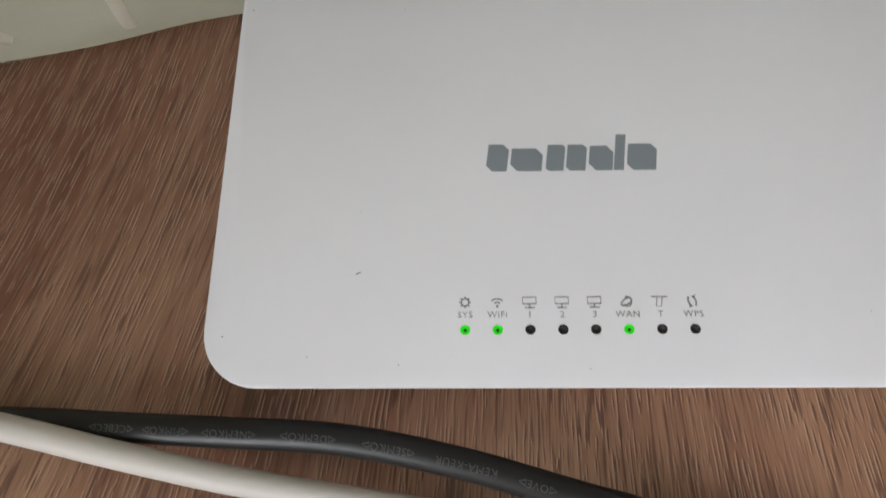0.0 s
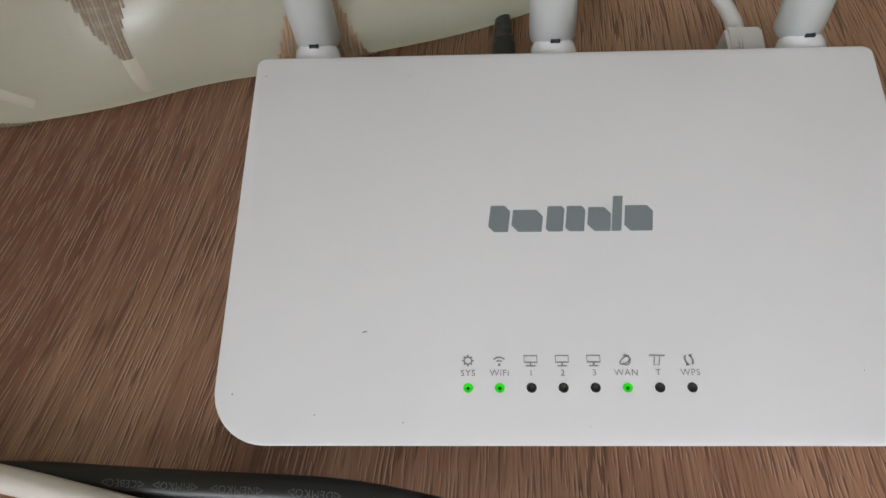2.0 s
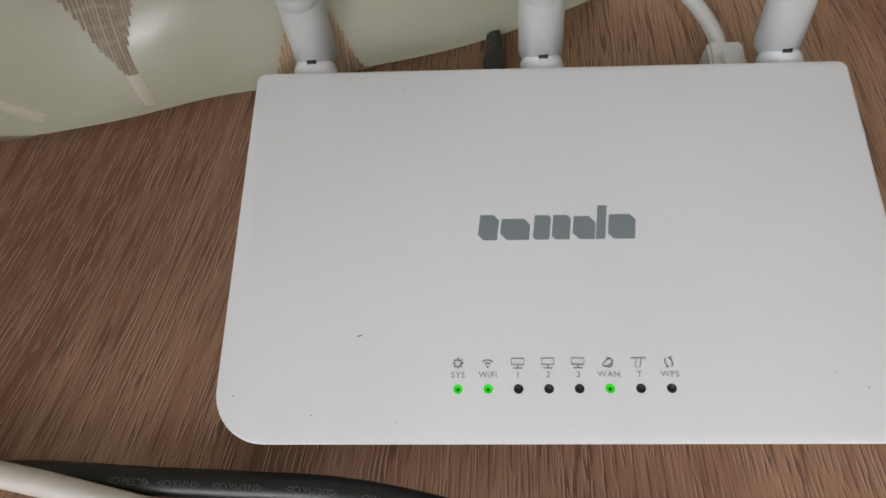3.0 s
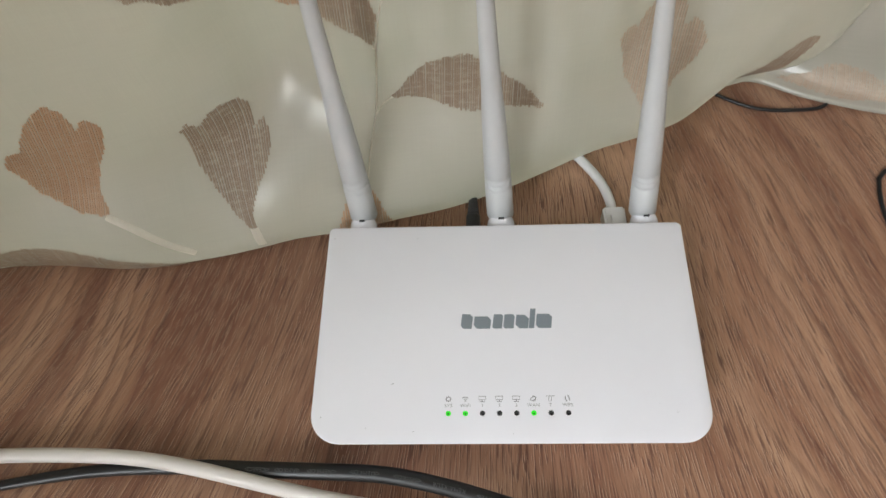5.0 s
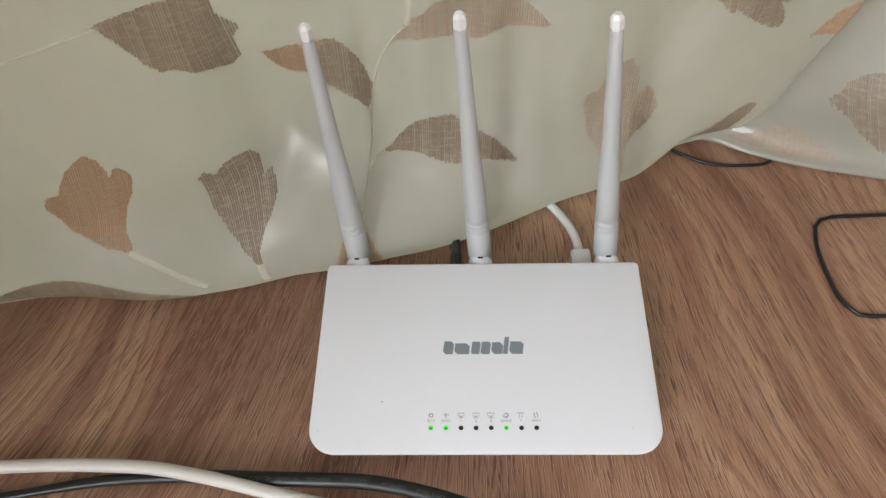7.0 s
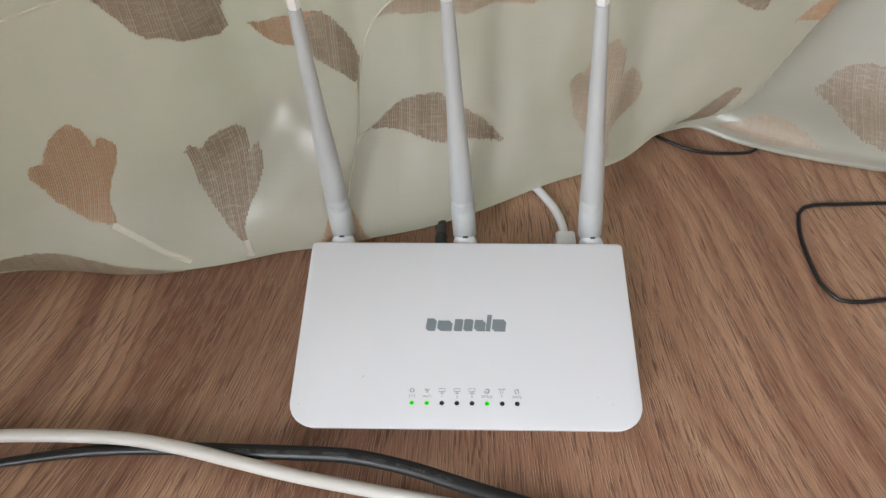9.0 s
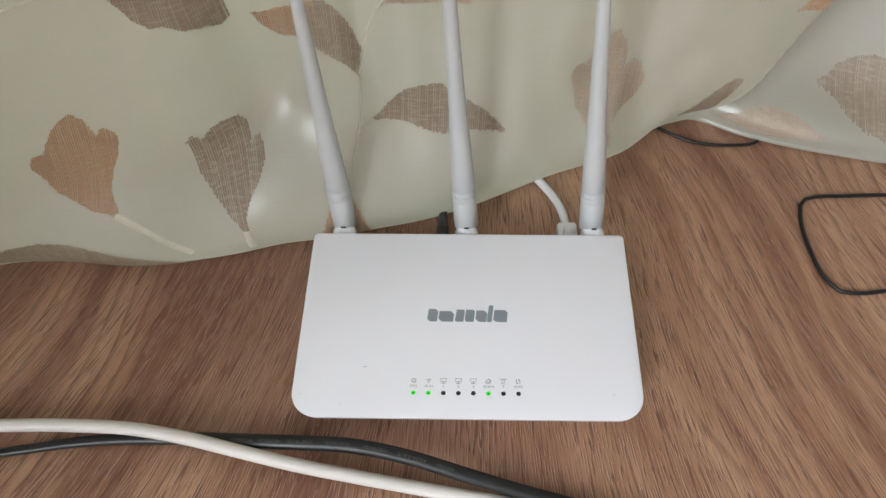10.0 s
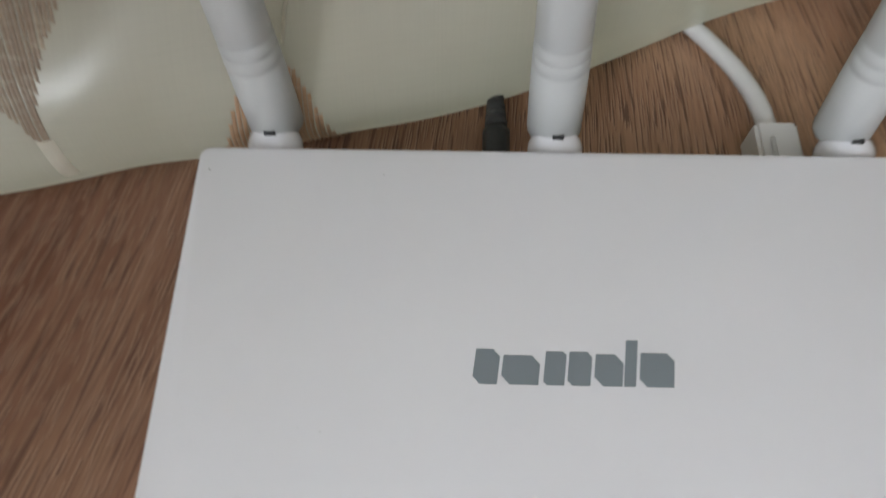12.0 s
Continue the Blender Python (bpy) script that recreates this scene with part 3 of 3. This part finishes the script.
# ---- plugs and cables ----
plug = thing("power_plug", "black power plug with ribbed sleeve, plugged into the router", "plug")
b, _ = tube([(-0.0104, -0.001, 0.0150), (-0.0104, 0.006, 0.0150), (-0.0103, 0.0135, 0.0148)], 0.0027, 16)
part("plug_body", b, DARK, plug)
for i in range(5):
    y = 0.0125 + 0.0022 * i
    b, _ = tube([(-0.0103, y, 0.0148 - 0.0003 * i), (-0.0103, y + 0.0008, 0.0147 - 0.0003 * i), (-0.0102, y + 0.0016, 0.0146 - 0.0003 * i)], 0.0024 - 0.00016 * i, 14, steps=2)
    part("rib", b, RUBBER, plug)
b, _ = tube([(-0.0103, 0.012, 0.0148), (-0.0102, 0.024, 0.0130), (-0.0098, 0.045, BASE + 0.0020), (-0.012, 0.10, BASE + 0.0016), (-0.05, 0.16, BASE + 0.0016)], 0.0016, 10)
part("lead", b, BLACK_SHEATH, plug)

net = thing("network_plug", "white network plug and patch lead, in the back of the router", "plug")
bm = bmesh.new()
box(bm, 0.0392, 0.0474, -0.002, 0.0150, 0.0095, 0.0178)
bmesh.ops.bevel(bm, geom=bm.edges[:], offset=0.0007, segments=2, affect="EDGES")
part("plug_body", bm, PATCH_SHEATH, net, smooth=False)
bm = bmesh.new()
box(bm, 0.0414, 0.0450, -0.001, 0.0110, 0.0179, 0.0190)
bmesh.ops.bevel(bm, geom=bm.edges[:], offset=0.0004, segments=2, affect="EDGES")
part("latch", bm, PATCH_SHEATH, net, smooth=False)
b, _ = tube([(0.0434, 0.010, 0.0138), (0.0431, 0.0195, 0.0138), (0.0412, 0.0290, 0.0126), (0.0358, 0.0410, 0.0110), (0.025, 0.056, BASE + 0.0024), (0.01, 0.09, BASE + 0.0021), (-0.04, 0.14, BASE + 0.0021)], 0.0019, 14)
part("lead", b, PATCH_SHEATH, net)

BLACK = [(-0.42, -0.145, 0.0105), (-0.30, -0.114, 0.0105), (-0.22, -0.0971, 0.0104), (-0.19, -0.0914, 0.0102), (-0.16, -0.0858, 0.0102), (-0.14, -0.0828, 0.0103), (-0.12, -0.0814, 0.0105), (-0.10, -0.0815, 0.0114), (-0.08, -0.0830, 0.0138), (-0.06, -0.0842, 0.0160), (-0.04, -0.0855, 0.0170),
         (-0.02, -0.0892, 0.0165), (0.0, -0.0945, 0.0146), (0.02, -0.0994, 0.0122), (0.05, -0.1062, 0.0104), (0.09, -0.117, 0.0102), (0.2, -0.16, 0.0102), (0.4, -0.26, 0.0102)]
mains = thing("mains_cable", "black flat mains cable with grey printed marks, on the floor", "cable")
b, line = tube(BLACK, 0.0027, 18, 0.82, 12, taper=lambda u: 0.56 + 0.44 * min(max((u - 0.28) / 0.12, 0), 1))
part("sheath", b, BLACK_SHEATH, mains)


def along(line, x):
    """The place and heading of the cable where it passes x."""
    for a, b in zip(line, line[1:]):
        if a.x <= x <= b.x:
            return a.lerp(b, (x - a.x) / (b.x - a.x)), (b - a).normalized()


for word, x in (("CEBEC", -0.0800), ("FIMKO", -0.0700), ("NEMKO", -0.0588), ("DEMKO", -0.0452), ("SEMKO", -0.0318), ("KEMA-KEUR", -0.0190), ("OVE", -0.0075)):
    p, d = along(line, x)
    side = d.cross(Vector((0, 0, 1))).normalized()
    bm = text_bm(word, 0.0018, 0.00001, 1.1)
    wide = max(v.co.x for v in bm.verts)
    if word != "KEMA-KEUR":
        for k in (-1, 1):
            stroke(bm, [(k * (wide + 0.0003), 0.0005), (k * (wide + 0.0014), 0.0), (k * (wide + 0.0003), -0.0005)], 0.00022, 0, 0.00001, True)
    for v in bm.verts:
        t, r = v.co.y / 0.0027, 0.00275
        v.co = p - d * v.co.x + side * (r * math.sin(t + 0.15)) + side.cross(d) * (0.82 * r * math.cos(t + 0.15))
    part("print", bm, BLACK_PRINT, mains, "worn grey printed mark", False)

WHITE = [(-0.45, -0.108, 0.0104), (-0.30, -0.087, 0.0108), (-0.22, -0.0800, 0.0118), (-0.20, -0.0792, 0.0122), (-0.18, -0.0784, 0.0126), (-0.16, -0.0779, 0.0132), (-0.14, -0.0783, 0.0142), (-0.12, -0.0798, 0.0155), (-0.10, -0.0832, 0.0160), (-0.08, -0.0876, 0.0156),
         (-0.06, -0.0917, 0.0144), (-0.04, -0.0948, 0.0128), (-0.02, -0.0977, 0.0114), (0.02, -0.1036, 0.0104), (0.06, -0.1096, 0.0104), (0.12, -0.125, 0.0104), (0.35, -0.22, 0.0104)]
flex = thing("white_cable", "cream round cable crossing over a black one, on the floor", "cable")
b, _ = tube(WHITE, 0.0024, 18, 1.0, 12)
part("sheath", b, WHITE_SHEATH, flex)

loop = thing("thin_wire", "thin black wire bent in a loop, on the floor", "wire")
b, _ = tube([(0.4071, 0.0432, BASE + 0.0010), (0.2520, 0.0407, BASE + 0.0010), (0.1927, 0.0386, BASE + 0.0010), (0.1696, 0.0374, BASE + 0.0012), (0.1580, 0.0364, BASE + 0.0016), (0.1517, 0.0335, BASE + 0.0018), (0.1495, 0.0271, BASE + 0.0014), (0.1485, 0.0055, BASE + 0.0010), (0.1507, -0.0076, BASE + 0.0010), (0.1551, -0.0138, BASE + 0.0010), (0.1628, -0.0148, BASE + 0.0010), (0.1750, -0.0133, BASE + 0.0010), (0.2035, -0.0111, BASE + 0.0010), (0.3878, -0.0053, BASE + 0.0010)], 0.0009, 10)
part("wire", b, BLACK_SHEATH, loop)
tail = thing("thin_wire", "thin black wire running out from under the curtain", "wire")
b, _ = tube([(0.0775, 0.0965, BASE + 0.0010), (0.0971, 0.0792, BASE + 0.0010), (0.1094, 0.0718, BASE + 0.0010), (0.1280, 0.0695, BASE + 0.0009), (0.1400, 0.0715, BASE + 0.0006), (0.1480, 0.0820, BASE + 0.0004), (0.1600, 0.1000, BASE + 0.0004)], 0.0008, 10)
part("wire", b, BLACK_SHEATH, tail)


# ---- the leaves stitched on the curtain ----
BLOOM = [(0.0, 0.01), (0.06, 0.065), (0.15, 0.18), (0.33, 0.305), (0.48, 0.396), (0.66, 0.43), (0.80, 0.459), (0.855, 0.394), (0.82, 0.335), (0.80, 0.305), (0.87, 0.275), (0.964, 0.165), (1.0, 0.0), (0.897, -0.06), (0.78, -0.072), (0.70, -0.068),
         (0.765, -0.115), (0.765, -0.16), (0.648, -0.202), (0.494, -0.143), (0.36, -0.057), (0.19, 0.009), (0.0, -0.01)]
SPRAY = [(0.0, 0.0), (0.162, 0.09), (0.359, 0.194), (0.615, 0.30), (0.749, 0.311), (0.79, 0.241), (0.966, 0.17), (0.932, 0.096), (1.01, -0.03), (0.98, -0.139), (0.715, -0.177), (0.605, -0.148), (0.509, -0.216), (0.387, -0.21), (0.188, -0.088)]
TULIP = [(0.0, 0.012), (0.10, 0.06), (0.22, 0.15), (0.36, 0.24), (0.50, 0.305), (0.66, 0.35), (0.76, 0.34), (0.79, 0.27), (0.74, 0.20), (0.86, 0.17), (0.95, 0.10), (1.0, 0.0),
         (0.95, -0.11), (0.86, -0.20), (0.78, -0.26), (0.81, -0.35), (0.74, -0.40), (0.62, -0.38), (0.45, -0.32), (0.28, -0.20), (0.12, -0.06), (0.0, -0.012)]
WING = [(0.0, 0.0), (0.12, 0.12), (0.28, 0.25), (0.42, 0.31), (0.56, 0.31), (0.72, 0.25), (0.86, 0.15), (0.96, 0.04), (1.0, -0.03), (0.88, -0.02), (0.74, -0.03), (0.58, -0.09), (0.45, -0.09), (0.25, -0.03), (0.1, 0.0)]
SWEEP_FOOT = [(0.0, 0.0), (0.03, 0.11), (0.095, 0.208), (0.20, 0.275), (0.319, 0.324), (0.54, 0.362), (0.60, 0.335), (0.60, -0.03), (0.541, 0.0), (0.354, 0.025), (0.11, 0.019)]
SWEEP_POINT = [(0.605, -0.035), (0.605, 0.332), (0.662, 0.294), (0.76, 0.18), (0.918, 0.033), (1.0, 0.0), (0.859, -0.074), (0.686, -0.098)]
# the lobes by which each outline is laid on the cloth
LOBES = {id(BLOOM): (0.80, 0.459, 0.648, -0.202), id(SPRAY): (0.749, 0.311, 0.509, -0.216), id(TULIP): (0.76, 0.34, 0.76, -0.38), id(WING): (0.5, 0.31, 0, 1), id(SWEEP_FOOT): (0.54, 0.362, 0, 1), id(SWEEP_POINT): (0.54, 0.362, 0, 1)}


def leaf(shape, base, tip, lobe, other, mat, label, slant=0.04, pitch=0.00080):
    """A leaf of short upright stitches between the base, the tip and two lobes, in the cloth's own lengths."""
    rnd = random.Random(round(1e4 * base[0]) + 7)
    a, b = Vector(base), Vector(tip)
    d = b - a
    s0, w0, s1, w1 = LOBES[id(shape)]
    side = (Vector(lobe) - a - d * s0) / w0
    far = (Vector(other) - a - d * s1) / w1 if other else side
    line = [a + d * s + (side if w > 0 else far) * w for s, w in shape]
    line = [Vector((p.x - slant * p.y, p.y)) for p in line]
    bm = bmesh.new()
    uv = bm.loops.layers.uv.new("UVMap")
    x = min(p.x for p in line)
    while x < max(p.x for p in line):
        cuts = sorted(p.y + (q.y - p.y) * (x - p.x) / (q.x - p.x) for p, q in zip(line, line[1:] + line[:1]) if (p.x <= x) != (q.x <= x))
        for lo, hi in zip(cuts[::2], cuts[1::2]):
            lo, hi = max(lo - rnd.uniform(0, 0.0010), 0.0012), hi + rnd.uniform(0, 0.0010)
            if hi - lo < 0.0004:
                continue
            v = lo
            while v < hi:
                top = min(v + rnd.uniform(0.004, 0.014), hi)
                k = max(1, int((top - v) / 0.0015))
                rows = []
                for i in range(k + 1):
                    w = v + (top - v) * i / k
                    xx = x + slant * w
                    rows.append([(bm.verts.new(on_cloth(xx + e * pitch, w, h)), (xx + e * pitch, w)) for e, h in ((-0.45, 0.00012), (0.0, 0.00036), (0.45, 0.00012))])
                for p, q in zip(rows, rows[1:]):
                    for m in range(2):
                        f = bm.faces.new((p[m][0], p[m + 1][0], q[m + 1][0], q[m][0]))
                        for loop, t in zip(f.loops, (p[m][1], p[m + 1][1], q[m + 1][1], q[m][1])):
                            loop[uv].uv = t
                v = top + 0.0001
        x += pitch * rnd.uniform(0.85, 1.2)
    return part("leaf", bm, mat, curtain, label)


def sprig(points, width):
    """A raised thread laid on the cloth."""
    xs = [hermite(range(len(points)), [p[k] for p in points]) for k in range(2)]
    n = 10 * (len(points) - 1)
    bm = bmesh.new()
    uv = bm.loops.layers.uv.new("UVMap")
    rows = []
    for i in range(n + 1):
        t = i * (len(points) - 1) / n
        x, v = xs[0](t), xs[1](t)
        dx, dv = xs[0](t + 0.05) - xs[0](t - 0.05), xs[1](t + 0.05) - xs[1](t - 0.05)
        r = math.hypot(dx, dv) or 1
        rows.append([(bm.verts.new(on_cloth(x - dv / r * e * width, v + dx / r * e * width, h)), (x + e * width, v)) for e, h in ((-0.5, 0.0001), (-0.2, 0.0005), (0.2, 0.0005), (0.5, 0.0001))])
    for p, q in zip(rows, rows[1:]):
        for m in range(3):
            f = bm.faces.new((p[m + 1][0], p[m][0], q[m][0], q[m + 1][0]))
            for loop, t in zip(f.loops, (p[m + 1][1], p[m][1], q[m][1], q[m + 1][1])):
                loop[uv].uv = t
    return part("stem", bm, THREAD, curtain, "cream raised stem")


PALE = "leaf of pale peach and cream stitches"
BROWN, GREY, PEACH = "brown stitched leaf", "taupe stitched leaf", "peach stitched leaf"
leaf(BLOOM, (-0.0912, 0.0212), (-0.0921, 0.0606), (-0.1102, 0.0588), (-0.0829, 0.0453), LEAF_BROWN, BROWN, -0.16)
leaf(BLOOM, (-0.1397, 0.0374), (-0.1410, 0.0855), (-0.1646, 0.0622), (-0.1296, 0.0709), LEAF_PEACH, PEACH, 0.22)
leaf(SPRAY, (-0.1186, 0.1333), (-0.0832, 0.1086), (-0.0839, 0.1363), (-0.1042, 0.1142), LEAF_GREY, GREY)
leaf(SWEEP_FOOT, (-0.0421, 0.0802), (-0.0773, 0.1052), (-0.0507, 0.1119), None, LEAF_GREY, GREY)
leaf(SWEEP_POINT, (-0.0421, 0.0802), (-0.0773, 0.1052), (-0.0507, 0.1119), None, LEAF_PEACH, PEACH)
leaf(WING, (-0.0379, 0.0559), (0.0148, 0.0544), (-0.0141, 0.0704), None, LEAF_BROWN, BROWN)
leaf(WING, (-0.0316, 0.1089), (0.0236, 0.1138), (-0.0045, 0.1251), None, LEAF_PALE, PALE)
leaf(BLOOM, (0.0605, 0.0366), (0.0556, 0.0923), (0.0397, 0.0748), (0.0689, 0.0712), LEAF_PALE, PALE)
leaf(TULIP, (0.0640, 0.1470), (0.1079, 0.1000), (0.1100, 0.1110), (0.0840, 0.1136), LEAF_GREY, GREY)
leaf(WING, (0.1256, 0.0900), (0.1600, 0.0880), (0.1420, 0.0985), None, LEAF_PEACH, PEACH)
leaf(TULIP, (0.1660, 0.0294), (0.2130, 0.0250), (0.1950, 0.0400), (0.1970, 0.0180), LEAF_GREY, GREY)
leaf(WING, (-0.1688, 0.094), (-0.1869, 0.0961), (-0.1755, 0.0992), None, LEAF_BROWN, BROWN)
leaf(WING, (-0.1965, 0.0388), (-0.205, 0.0702), (-0.1974, 0.0601), None, LEAF_GREY, GREY)
sprig([(-0.1319, 0.155), (-0.1434, 0.1478), (-0.1531, 0.141), (-0.1688, 0.1315)], 0.001)
sprig([(-0.1182, 0.1325), (-0.1396, 0.1289), (-0.1616, 0.1252), (-0.1774, 0.1225)], 0.0008)
sprig([(-0.1409, 0.037), (-0.1319, 0.0303), (-0.1232, 0.0225), (-0.1154, 0.0158)], 0.0028)
sprig([(-0.0918, 0.0232), (-0.0912, 0.0196), (-0.0908, 0.0144)], 0.0034)
sprig([(-0.0221, 0.1383), (-0.0236, 0.1268), (-0.0251, 0.1146)], 0.0022)
sprig([(-0.0251, 0.1146), (-0.0316, 0.1086), (-0.0365, 0.0994), (-0.0407, 0.0809), (-0.0441, 0.053), (-0.0474, 0.0394), (-0.049, 0.032)], 0.0007)
sprig([(-0.0446, 0.0495), (-0.0417, 0.0531), (-0.0379, 0.0559)], 0.0007)
sprig([(-0.0006, 0.1335), (-0.0034, 0.1266), (-0.006, 0.1223)], 0.001)
sprig([(-0.0407, 0.0809), (-0.0414, 0.0784), (-0.0422, 0.0793)], 0.0008)
leaf(WING, (0.1220, 0.0135), (0.1680, 0.0150), (0.1450, 0.0215), None, LEAF_PALE, PALE)
leaf(WING, (0.1000, 0.0180), (0.1137, 0.0606), (0.1015, 0.0520), None, LEAF_GREY, GREY)
leaf(WING, (-0.0660, 0.003), (-0.0400, 0.004), (-0.0520, 0.0310), None, LEAF_PEACH, PEACH)
leaf(WING, (-0.2150, 0.012), (-0.1180, 0.008), (-0.1700, 0.0230), None, LEAF_GREY, GREY)
